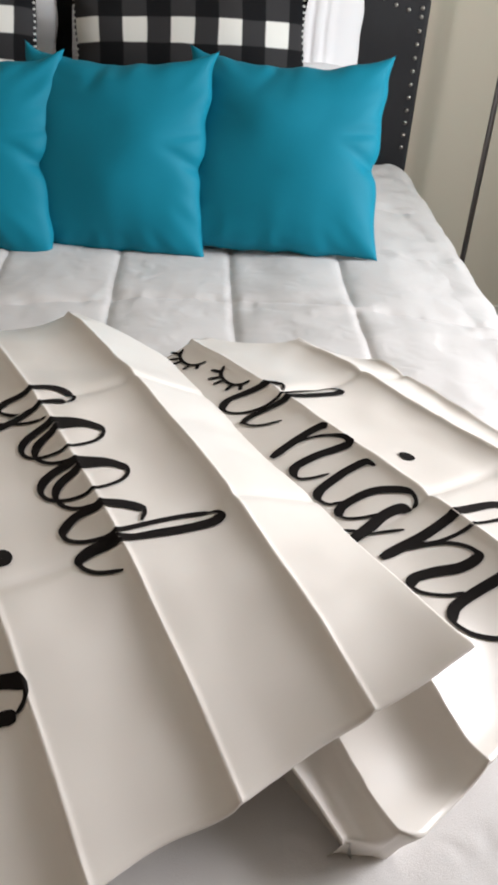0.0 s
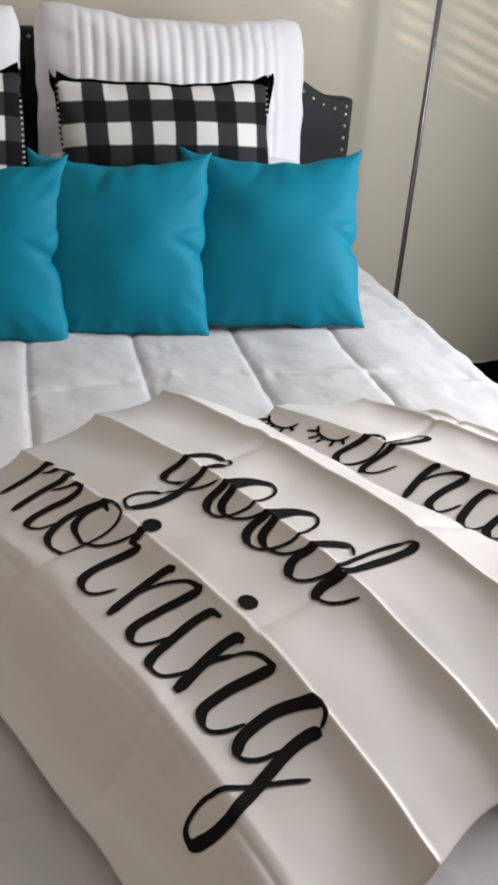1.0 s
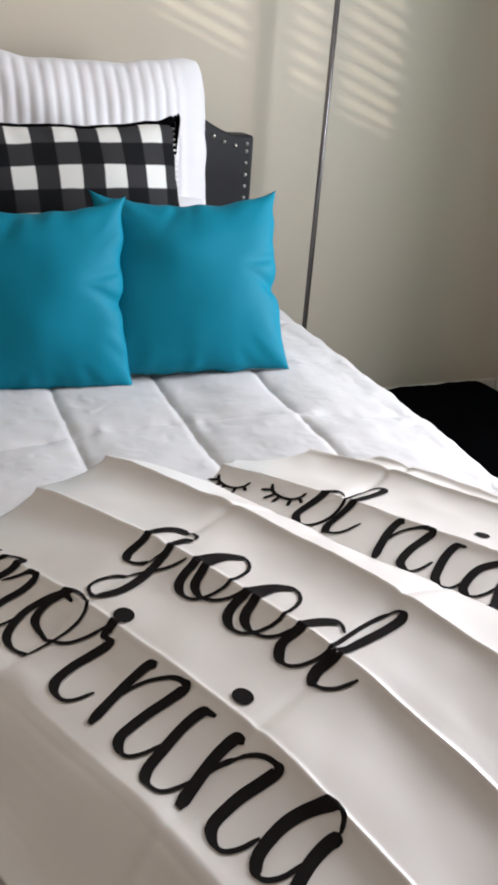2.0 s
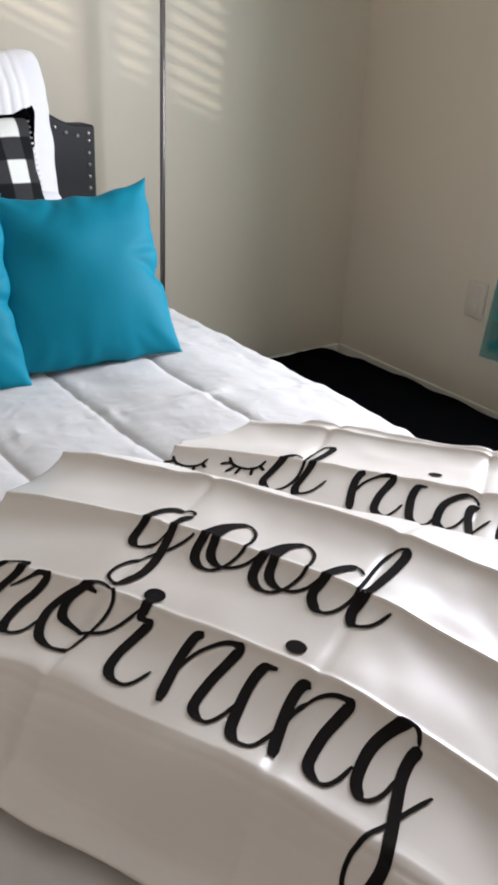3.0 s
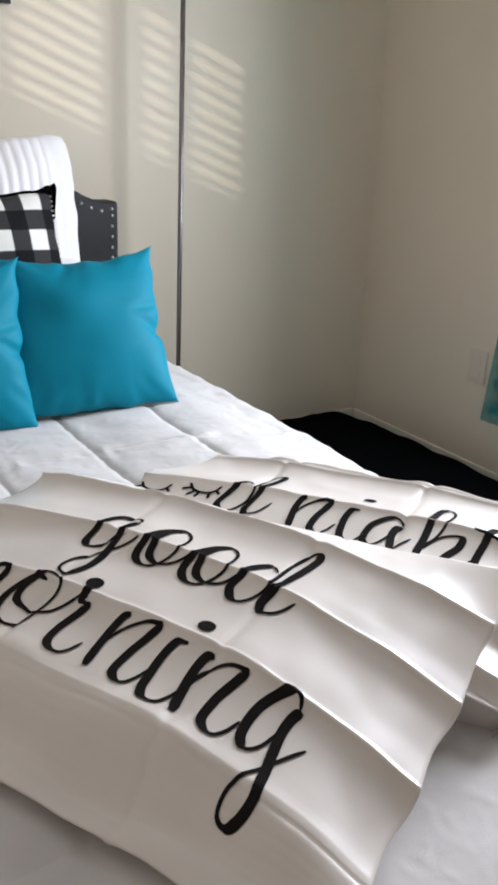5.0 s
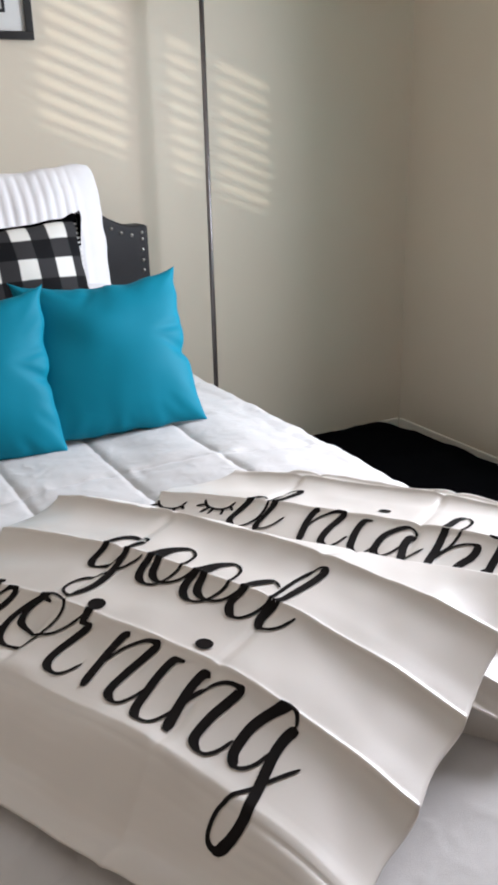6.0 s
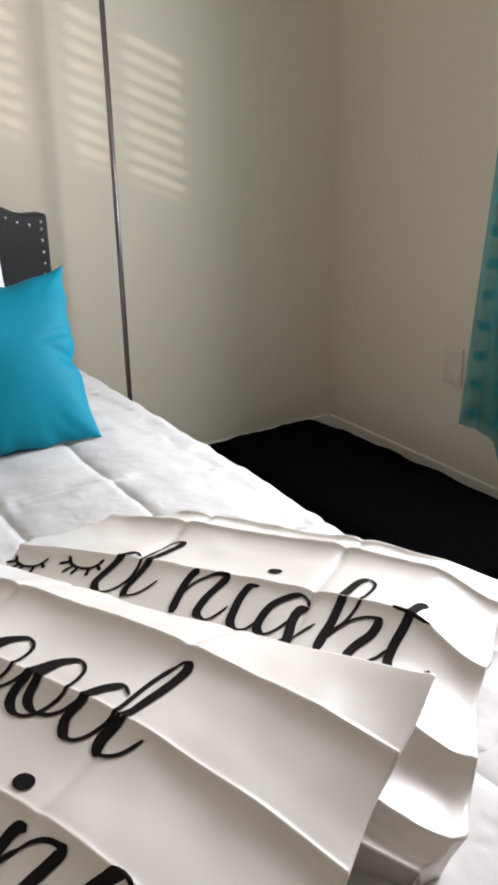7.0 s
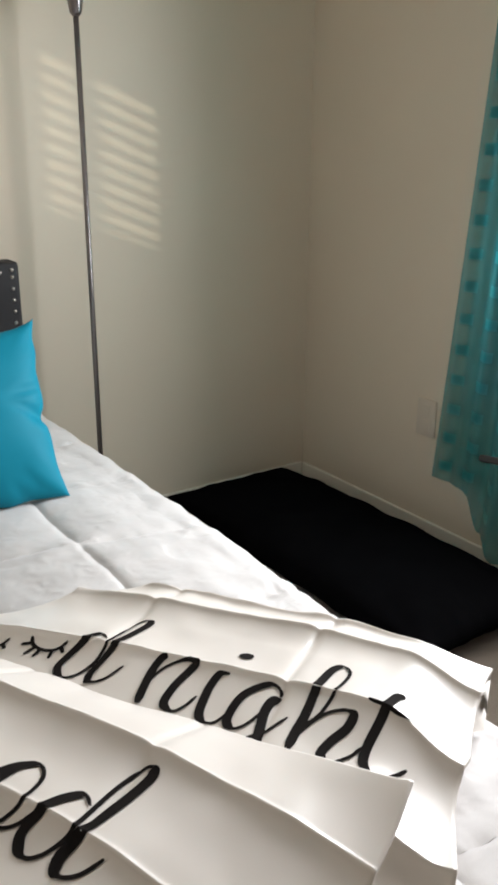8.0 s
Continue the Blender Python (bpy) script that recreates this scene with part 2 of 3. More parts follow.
def headboard():
    bm = bmesh.new()
    n, hw = 120, 0.893
    xs = [-hw + 2 * hw * k / n for k in range(n + 1)]
    zs = (0.25, 0.6, 0.85)
    front, back = [], []
    for y, rows in ((0.022, front), (0.10, back)):
        for z in zs:
            rows.append([bm.verts.new((x, y, z)) for x in xs])
        rows.append([bm.verts.new((x, y, board_top(x))) for x in xs])
    for rows, flip in ((front, False), (back, True)):
        for a, b in zip(rows, rows[1:]):
            for k in range(n):
                f = (a[k], a[k + 1], b[k + 1], b[k])
                bm.faces.new(f[::-1] if flip else f)
    for k in range(n):
        bm.faces.new((front[-1][k], front[-1][k + 1], back[-1][k + 1], back[-1][k]))
        bm.faces.new((front[0][k + 1], front[0][k], back[0][k], back[0][k + 1]))
    for i in range(3):
        bm.faces.new((front[i][-1], back[i][-1], back[i + 1][-1], front[i + 1][-1]))
        bm.faces.new((back[i][0], front[i][0], front[i + 1][0], back[i + 1][0]))
    bm.normal_update()
    rim = [e for e in bm.edges if len(e.link_faces) == 2 and e.link_faces[0].normal.dot(e.link_faces[1].normal) < 0.5]
    bmesh.ops.bevel(bm, geom=rim, offset=0.010, segments=3, affect="EDGES", profile=0.5)
    return bm


panel = part("headboard", headboard(), LEATHER, bed, "charcoal upholstered headboard with swept shoulders")
# nailheads along the outline
stud_bm = lathe(bmesh.new(), ((0.0058, 0), (0.0054, 0.002), (0.0038, 0.0036), (0.0014, 0.0043)), 10)
stud = part("stud", stud_bm, STUD, panel)
spots = []
z = 0.60
while z < 0.935:
    spots += [(0.871, z), (-0.871, z)]
    z += 0.032
x, step = 0.871, 0.034
while x > -0.875:
    spots.append((x, board_top(x) - 0.022 - (0.006 if 0.66 < abs(x) < 0.838 else 0)))
    slope = (board_top(x - 0.002) - board_top(x)) / 0.002
    x -= step / math.sqrt(1 + slope * slope)
for k, (x, z) in enumerate(spots):
    ob = stud if k == 0 else stud.copy()
    if k:
        scene.collection.objects.link(ob)
    ob.matrix_basis = pose(x, 0.0222, z, 90, 0, 0)
part("mattress", boxes(((-0.80, -2.10, 0.28), (0.80, 0.015, TOP - 0.03)), bevel=0.05), MATTRESS, bed)
part("box_spring", boxes(((-0.78, -2.08, 0.10), (0.78, 0.015, 0.278)), bevel=0.02), MATTRESS, bed)
for x in (-0.7, 0.7):
    for y in (-2.0, -0.1):
        part("leg", boxes(((x - 0.03, y - 0.03, 0), (x + 0.03, y + 0.03, 0.10)), bevel=0.004), DARKWOOD, bed, smooth=False)


# ---- comforter ----
CX0, CX1, CY0, CY1, ROLL = BED - 0.80, 0.642, 0.26, 2.335, 0.09


def fold_over(s, lo, hi, r, down):
    """Position across a top from lo to hi that rolls over its rims and hangs; s is measured along the cloth."""
    q = r * math.pi / 2
    if s < lo:
        d = lo - s
        if d < q:
            return lo - r * math.sin(d / r), -r * (1 - math.cos(d / r))
        return lo - r - 0.02 * (d - q), -r - (d - q)
    if s > hi:
        d = s - hi
        if d < q:
            return hi + r * math.sin(d / r), -r * (1 - math.cos(d / r))
        return hi + r + 0.03 * (d - q), -r - (d - q)
    return s, 0.0


def seam_x(k, y):
    """The k-th lengthwise quilting line at y."""
    return 0.015 + 0.210 * k + 0.012 * math.sin(3 * y)


def seam_y(k, x):
    """The k-th crosswise quilting line at x."""
    return 1.375 + 0.29 * k + 0.03 * math.sin(7.0 * x + 0.6)


def comforter_top(x, y):
    fx, fy = (x - seam_x(0, y)) / 0.210, (y - seam_y(0, x)) / 0.29
    dx, dy = abs(fx - round(fx)) * 0.210, abs(fy - round(fy)) * 0.29
    gx, gy = 1 - math.exp(-(dx / 0.008) ** 1.4), 1 - math.exp(-(dy / 0.008) ** 1.4)
    gx = max(gx, smoothstep(0.57, 0.61, x))
    near = smoothstep(0.30, 0.85, y + 1.2 * max(0, x - 0.30))
    loft = 0.6 + 0.4 * math.sin(math.pi * min(1, dx / 0.105) / 2) * math.sin(math.pi * min(1, dy / 0.145) / 2)
    puff = 0.0085 * (0.8 - 0.8 * near + near * gx * (0.45 + 0.55 * gy) * loft)
    wr = noise.noise((x * 7, y * 11, 1.3)) * 0.005 + noise.noise((x * 17 + 9 * y, y * 34, 4.1)) * 0.0028
    pucker = math.exp(-dx / 0.030) * noise.noise((x * 10, y * 45, 2.0)) * 0.0045 + math.exp(-dy / 0.030) * noise.noise((x * 45, y * 10, 7.0)) * 0.0045
    edge = smoothstep(0.42, 0.64, x) * (noise.noise((x * 24, y * 30, 9.0)) * 0.0045 + noise.noise((x * 9, y * 15, 3.0)) * 0.006)
    rise = 0.012 * smoothstep(0.15, 0.4, x) * smoothstep(0.9, 1.3, y) - 0.014 * smoothstep(0.5, 0.64, x)
    return TOP + puff + wr + pucker * near + edge + rise


def comforter_point(a, b):
    """A point of the cloth from its place on the quilting: whole numbers are the stitched lines."""
    s, t = 0.015 + 0.210 * a, 1.375 + 0.29 * b
    for _ in range(4):
        s, t = seam_x(a, t), seam_y(b, s)
    t = min(t, CY1)
    y, dy = fold_over(t, CY0, 99, ROLL, 0)
    x, dx = fold_over(s, CX0, CX1, ROLL, 0)
    z = comforter_top(s, t) + (dx + dy if dx > -ROLL and dy > -ROLL else min(dx, dy))
    side = smoothstep(0.06, 0.25, -dx)
    x += math.copysign(side * 0.016 * math.sin(t * 17 + 2 * noise.noise((t * 3, 0, 0))), s) + noise.noise((s * 9, t * 11, 5)) * 0.005 * min(1, -dx * 12)
    y += noise.noise((s * 7, t * 8, 8)) * 0.003
    return (x, y, max(z, 0.05))


quilt = thing("comforter", pose(0, 0, 0), "white quilted box-stitched comforter spread over the bed", "comforter")
for ca in range(-7, 6):
    for cb in range(-6, 4):
        m = 28 if cb > -4 else 14
        f = [i / m - 0.11 * math.sin(2 * math.pi * i / m) for i in range(m + 1)]
        grid = [[comforter_point(ca + i, min(cb + k, 3.31)) for i in f] for k in f]
        if grid[0][0][1] >= CY1 - 0.004:
            continue
        bm = bmesh.new()
        sheet(bm, grid)
        part("quilt_box", bm, COTTON, quilt)


# ---- pillows ----
def cushion(w, h, t, seed=0, dent=0.05, ears=0.03, power=0.42, ribs=0, n=46, wrinkle=0.006, sag=0.0, pinch=0.0, rounded=0.0, flat=1.0):
    """A sewn pillow, upright in x and z, its faces swelling in y; corners drawn out into ears, sides pulled in."""
    bm = bmesh.new()
    shells = []
    for side in (-1, 1):
        rows = []
        for j in range(n + 1):
            v = -math.cos(math.pi * j / n) * 0.35 + (2 * j / n - 1) * 0.65
            row = []
            for i in range(n + 1):
                u = -math.cos(math.pi * i / n) * 0.35 + (2 * i / n - 1) * 0.65
                pin_x = 1 - dent * (1 - v * v) ** 0.8 + ears * max(0, (abs(v) - 0.7) / 0.3) ** 2
                pin_z = 1 - dent * (1 - u * u) ** 0.8 + ears * max(0, (abs(u) - 0.7) / 0.3) ** 2
                if v < 0:
                    pin_z += (1 - flat) * dent * (1 - u * u) ** 0.8
                pin_x -= rounded * abs(v) ** 7
                pin_z -= rounded * abs(u) ** 7
                x, z = u * w / 2 * pin_x, v * h / 2 * pin_z
                rim = max(0.0, (1 - u * u) * (1 - v * v))
                d = t / 2 * rim ** power
                edge = 1 - min(1, rim * 2.6)
                p = (x * 9 + seed * 7.3, z * 9, side * 2.0 + seed)
                d += wrinkle * noise.noise(p) * rim ** 0.3
                ang = math.atan2(v, u)
                d += wrinkle * 1.3 * edge * rim ** 0.35 * noise.noise((ang * 7 + seed * 5, side * 3.0, seed * 1.7))
                if pinch:
                    for at, run in ((-0.12, 0.35), (0.22, -0.2)):
                        c = v - at - run * (1 - u)
                        d -= pinch * math.exp(-(c / 0.06) ** 2) * smoothstep(0.45, 0.95, u) * rim ** 0.2
                    d -= pinch * 0.7 * math.exp(-((u + 0.1 + 0.4 * (1 - v)) / 0.08) ** 2) * smoothstep(0.5, 0.95, v) * rim ** 0.2
                    x -= pinch * 0.9 * math.exp(-((v + 0.12) / 0.09) ** 2) * smoothstep(0.6, 1, u)
                if ribs:
                    d += 0.0075 * (abs(math.sin(math.pi * x / ribs)) ** 0.7) * rim ** 0.25 * smoothstep(0.82, 0.70, abs(u))
                z -= sag * (1 - u * u) * smoothstep(0.2, 1, v)
                x += 0.006 * noise.noise((v * 4 + seed, 1.0, seed)) * abs(u)
                z += 0.008 * noise.noise((u * 4, seed * 2.0, 3.0)) * abs(v)
                row.append((x, side * d, z))
            rows.append(row)
        shells.append(rows)
    for side, rows in zip((-1, 1), shells):
        sheet(bm, rows if side < 0 else [r[::-1] for r in rows])
    bmesh.ops.remove_doubles(bm, verts=bm.verts[:], dist=0.0004)
    bmesh.ops.recalc_face_normals(bm, faces=bm.faces[:])
    return bm


def teal(seed, x, y, z, lean, yaw, roll, w=0.405, h=0.385):
    ob = part("throw_pillow", cushion(w, h, 0.15, seed, 0.06, 0.022, 0.44, wrinkle=0.010, sag=0.021, pinch=0.011, n=72, flat=-0.1), TEAL)
    ob.matrix_world = pose(x, y, z, 0, 0, yaw) @ pose(0, 0, 0, -lean, roll, 0)
    return tagged(ob, "plump turquoise satin throw pillow leaning on the bed", "throw pillow", "row of turquoise pillows")


teal(1.0, 0.310, 1.690, 0.753, 29, -8, -1.5, 0.385, 0.375)
teal(2.2, -0.010, 1.690, 0.739, 21, -10, -1.5, 0.365, 0.370)
teal(3.7, -0.300, 1.700, 0.727, 25, -10, -1.5, 0.375, 0.370)

for seed, x, yaw in ((5.1, 0.182, 2), (6.4, -0.53, -3)):
    ob = part("pillow", cushion(0.69, 0.52, 0.22, seed, 0.02, 0.0, 0.36, ribs=0.030, n=150, wrinkle=0.010, sag=0.035, rounded=0.07), RIBBED)
    ob.matrix_world = pose(x, 2.245, 0.915, 0, 0, yaw) @ pose(0, 0, 0, -12, 1.0, 0)
    tagged(ob, "white ribbed cotton bed pillow propped against the headboard", "pillow", "white bed pillows")
for seed, x, yaw in ((8.3, 0.178, 1), (9.9, -0.53, -2)):
    ob = part("pillow", cushion(0.645, 0.29, 0.17, seed, 0.02, 0.01, 0.40, wrinkle=0.014, rounded=0.06, n=64), PLAIN)
    ob.matrix_world = pose(x, 2.10, 0.705, 0, 0, yaw) @ pose(0, 0, 0, -18, 0, 0)
    tagged(ob, "plain white cotton bed pillow", "pillow", "white bed pillows")


def plaid(seed, x, yaw):
    ob = part("lumbar_pillow", cushion(0.485, 0.415, 0.15, seed, 0.035, 0.03, 0.40, wrinkle=0.012, sag=0.004), PLAID)
    ob.matrix_world = pose(x, 1.935, 0.825, 0, 0, yaw) @ pose(0, 0, 0, -17, -1.5, 0)
    tagged(ob, "black and white buffalo check lumbar pillow", "pillow", "buffalo check pillows")
    # a gathered black seam along the top, knotted at its ends
    rim = sorted((v.co.x, v.co.z) for v in ob.data.vertices if abs(v.co.y) < 0.002 and v.co.z > 0.15)
    bm = bmesh.new()
    rows = []
    for k, (rx, rz) in enumerate(rim):
        rad = 0.0075 + 0.0015 * noise.noise((rx * 60, seed, 1.0)) + 0.009 * smoothstep(0.195, 0.235, abs(rx))
        rows.append([(rx, rad * math.cos(a * math.pi / 4), rz - 0.002 + rad * math.sin(a * math.pi / 4)) for a in range(9)])
    sheet(bm, rows)
    part("seam", bm, BLACKCLOTH, ob, "gathered black top seam")
    # pale blanket stitches along both sides
    for sgn in (-1, 1):
        bm = bmesh.new()
        for k in range(34):
            z = -0.19 + k * 0.0115
            box(bm, (sgn * 0.228 - 0.009, -0.013, z), (sgn * 0.228 + 0.009, -0.009, z + 0.004))
        part("stitching", bm, PAPER, ob, "pale blanket stitching", smooth=False)


plaid(4.4, 0.124, 1)
plaid(7.7, -0.425, -2)


# ---- printed satin pillowcases ----
def script(bm, strokes, place, scale, thick=0.0108, thin=0.0042, lift=0.0013):
    """Pen strokes as ribbons laid on a surface: thick where the pen goes down, thin where it goes up. Strokes in millimetres."""
    for pts in strokes:
        P = [Vector(p) * 0.001 * scale for p in pts]
        P = [P[0] * 2 - P[1]] + P + [P[-1] * 2 - P[-2]]
        line = []
        for a, b, c, d in zip(P, P[1:], P[2:], P[3:]):
            for k in range(10):
                t = k / 10
                line.append(0.5 * ((2 * b) + (c - a) * t + (2 * a - 5 * b + 4 * c - d) * t * t + (3 * b - a - 3 * c + d) * t ** 3))
        line.append(P[-2])
        n, rows = len(line), []
        for k, p in enumerate(line):
            q = line[min(k + 2, n - 1)] - line[max(k - 2, 0)]
            q = q.normalized() if q.length > 1e-6 else Vector((1, 0))
            w = thin + (thick - thin) * smoothstep(-0.1, 0.85, -q.y)
            w *= 0.55 + 0.45 * min(1, min(k, n - 1 - k) / 4)
            nv = Vector((-q.y, q.x)) * w / 2
            rows.append([place(p.x + nv.x * e, -(p.y + nv.y * e), lift) for e in (-1, -0.6, -0.2, 0.2, 0.6, 1)])
        sheet(bm, rows)


def dot(bm, place, x, y, r, lift=0.0013):
    rim = []
    for rr in (0.02, 0.5, 1.0):
        rim.append([place(x + 1.15 * r * rr * math.cos(a * math.pi / 10), y + r * rr * math.sin(a * math.pi / 10), lift) for a in range(21)])
    sheet(bm, rim)


# the script alphabet, letter by letter, as pen strokes over a baseline, in millimetres
GLYPH = {}
GLYPH["g"] = [[(49, 67), (45, 75), (33, 78), (18, 70), (5, 54), (0, 32), (1, 10), (10, 0), (20, 2), (29, 14), (36, 33)],
              [(50, 64), (41, 55), (39, 35), (43, 11), (47, -15), (47, -40), (39, -57), (27, -64), (17, -60), (15, -46), (23, -26), (40, -5), (54, 13), (68, 36)]]
GLYPH["end_g"] = [[(45, 67), (41, 75), (33, 77), (22, 70), (13, 55), (8, 35), (9, 11), (17, 0), (25, 2), (33, 14), (38, 33)],
                  [(47, 66), (42, 55), (41, 35), (45, 11), (50, -15), (53, -40), (47, -57), (38, -63), (28, -59), (26, -46), (33, -28), (46, -6), (57, 14), (69, 35)]]
GLYPH["o"] = [[(24, 77), (10, 58), (0, 30), (3, 10), (16, 0), (31, 2), (43, 17), (51, 42), (47, 67), (32, 79), (18, 66), (14, 38), (18, 18), (32, 9), (47, 11), (59, 20), (68, 34)]]
GLYPH["wide_o"] = [[(40, 69), (24, 70), (9, 61), (0, 43), (4, 23), (16, 7), (35, 0), (50, 6), (58, 22), (63, 46), (62, 65), (54, 77), (38, 78), (23, 71), (14, 56), (18, 40), (34, 31), (57, 29), (73, 35), (83, 48), (93, 68)]]
GLYPH["d"] = [[(38, 63), (26, 70), (14, 57), (4, 34), (0, 16), (9, 2), (20, 0), (30, 8), (37, 22), (41, 38), (42, 66), (43, 99), (48, 122), (57, 130), (63, 123), (61, 104), (57, 77), (52, 50), (47, 30), (44, 15), (48, 3), (58, 2), (69, 11), (79, 30)]]
GLYPH["m"] = [[(19, 74), (4, 66), (1, 38), (2, 9)], [(12, 60), (42, 74), (57, 76), (53, 64), (46, 46), (46, 24), (51, 1)],
              [(56, 50), (76, 67), (91, 68), (90, 53), (84, 34), (84, 12), (91, 0), (102, 0), (112, 8), (118, 26)]]
GLYPH["r"] = [[(4, 86), (0, 78), (2, 70), (11, 67), (7, 50), (3, 29), (5, 10), (14, 1), (27, 0), (36, 8), (43, 24)]]
GLYPH["n"] = [[(10, 76), (2, 70), (0, 50), (3, 23), (7, 0)], [(3, 14), (5, 40), (13, 60), (28, 73), (42, 77), (49, 74), (45, 60), (39, 38), (38, 11), (46, 1), (57, 0), (66, 12), (72, 29)]]
GLYPH["i"] = [[(17, 78), (4, 74), (0, 54), (2, 29), (6, 9), (15, 0), (28, 2), (36, 15), (44, 34)]]
GLYPH["h"] = [[(5, 37), (19, 63), (28, 110), (29, 138), (18, 150), (8, 136), (4, 92), (3, 52), (1, 27), (1, 0)], [(3, 23), (12, 45), (25, 63), (41, 72), (52, 70), (50, 53), (39, 31), (34, 11), (40, 2), (51, 6), (64, 22), (70, 36)]]
GLYPH["t"] = [[(31, 121), (23, 108), (16, 66), (11, 35), (12, 12), (22, 0), (35, 5), (46, 18), (54, 31)], [(-2, 84), (15, 83), (34, 80), (48, 80)]]


class Case:
    """A pillowcase laid out flat over padding: its long side u, its short side v, sharp fold lines along u."""

    def __init__(self, origin, along, vs, us, table, crests, cross, flute, shifts, droop):
        self.o, self.u = Vector(origin), Vector(along).normalized()
        self.v = Vector((self.u.y, -self.u.x))
        self.vs, self.us, self.table, self.crests, self.cross = vs, us, table, crests, cross
        self.flute, self.shifts, self.droop = flute, shifts, droop
        self.floats = len(vs) > 6

    def height(self, u, v):
        u0, u1, u2 = self.us
        # the folds fan out towards the open end
        fan = smoothstep(u2 - 0.12, u2, u) ** 1.3
        v = lerp_table([k + d * fan for k, d in zip(self.vs, self.shifts)], self.vs, v)
        a = [lerp_table(self.vs, row, v) for row in self.table]
        if self.floats and v > 0.30:
            # the cloth rolls softly over the padding's edge
            a = [sum(lerp_table(self.vs, row, v + d) for d in (-0.016, -0.008, 0.0, 0.008, 0.016)) / 5 for row in self.table]
        z = (a[0] * (u - u1) * (u - u2) / ((u0 - u1) * (u0 - u2)) + a[1] * (u - u0) * (u - u2) / ((u1 - u0) * (u1 - u2))
             + a[2] * (u - u0) * (u - u1) / ((u2 - u0) * (u2 - u1)))
        z -= lerp_table(self.vs, self.droop, v) * smoothstep(u2 - 0.10, u2, u)
        for lo, hi in zip(self.crests, self.crests[1:]):
            if lo <= v <= hi:
                f = (v - lo) / (hi - lo)
                z -= (0.0085 + self.flute * smoothstep(u2 - 0.22, u2, u) * smoothstep(-0.06, 0.1, v)) * math.sin(math.pi * f ** 0.6)
        for c in self.crests[:3]:
            z += 0.0014 * math.exp(-(abs(v - c) / 0.0032) ** 2)
        if self.floats:
            # the padding stands fuller towards the open end
            z += 0.011 * smoothstep(0.28, 0.52, u) * smoothstep(0.705, 0.61, u) * lerp_table((-0.09, 0.0, 0.13, 0.25, 0.36, 0.408), (0.1, 0.4, 0.75, 1.0, 0.9, 0.1), v)
            # a hem seam, and the loose cloth bulging below it
            z -= 0.0025 * math.exp(-abs(v - 0.331) / 0.004)
            z += 0.002 * math.exp(-((v - 0.356 - 0.006 * noise.noise((u * 11, 3.0, 1.0))) / 0.012) ** 2) * smoothstep(0.72, 0.5, u)
        for c, depth in self.cross:
            z += depth * math.exp(-abs(u - c) / 0.006) + 0.003 * math.exp(-((u - c) / 0.05) ** 2)
        z += 0.0038 * noise.noise((u * 9, v * 13, self.o.x * 9)) + 0.0012 * noise.noise((u * 30, v * 22, 4 + self.o.x))
        z += (0.014 * noise.noise((u * 6 + 12 * v, v * 24, 6.6)) + 0.005 * noise.noise((u * 18 - 9 * v, v * 34, 2.6))) * smoothstep(0.29, 0.350, v) * smoothstep(0.415, 0.385, v) * smoothstep(0.66, 0.50, u)
        return z

    def at(self, u, v, lift=0.0):
        p = self.o + self.u * u + self.v * v
        return (p.x, p.y, self.height(u, v) + lift)

    def mesh(self, floor, nu=160, nv=260):
        u0, u1 = self.us[0], self.us[2]
        v0, v1 = self.vs[0], self.vs[-1]
        bm = bmesh.new()
        grid = []
        for j in range(-4, nv + 5):
            row = []
            for i in range(-4, nu + 5):
                fu, fv = min(max(i / nu, 0), 1), min(max(j / nv, 0), 1)
                ou = min(i, 0) / 4 + max(i - nu, 0) / 4
                ov = min(j, 0) / 4 + max(j - nv, 0) / 4
                wob = 0.004 * noise.noise((fu * 6, fv * 6, 2.2))
                u, v = u0 + (u1 - u0) * fu + wob, v0 + (v1 - v0) * fv + wob
                if v < 0:
                    v *= 0.12 + 0.88 * smoothstep(u0 - 0.02, u0 + 0.15, u)
                # the open end draws back between the folds
                for lo, hi in zip(self.crests, self.crests[1:]):
                    if lo <= v <= hi:
                        u -= 0.005 * math.sin(math.pi * (v - lo) / (hi - lo)) * smoothstep(u1 - 0.09, u1, u)
                if not self.floats:
                    u += 0.019 * smoothstep(0.03, 0.20, v) * smoothstep(u1 - 0.1, u1, u)
                u -= 0.035 * smoothstep(u1 - 0.06, u1, u) * smoothstep(v1 - 0.05, v1, v)
                # the closed corners are rounded
                u += 0.035 * smoothstep(u0 + 0.05, u0, u) * max(smoothstep(v0 + 0.06, v0, v), smoothstep(v1 - 0.05, v1, v))
                k = max(abs(ou), abs(ov))
                z = self.height(u, v)
                if k:
                    # the cloth turns under at its rim
                    ground = floor(self.o + self.u * u + self.v * v)
                    z = max(ground - 0.016 * k * k, z + lerp_table((0, 0.25, 0.5, 0.75, 1), (0, -0.0025, -0.006, -0.012, -0.016 if self.floats and (ou > 0 or ov < 0) else -1), k))
                    tuck = lerp_table((0, 0.25, 0.5, 0.75, 1), (0, 0.0008, -0.003, -0.030, -0.070) if self.floats else (0, 0.0008, -0.002, -0.009, -0.018), k)
                    if ou > 0 and not self.floats:
                        deep = smoothstep(v1 - 0.03, v1 - 0.09, v)
                        tuck += deep * (lerp_table((0, 0.25, 0.5, 0.75, 1), (0, 0.0008, -0.006, -0.030, -0.055), k) - tuck)
                        z = max(ground - 0.016 * k * k, self.height(u, v) - lerp_table((0, 0.25, 0.5, 0.75, 1), (0, 0.004, 0.012, 0.032, 1), k))
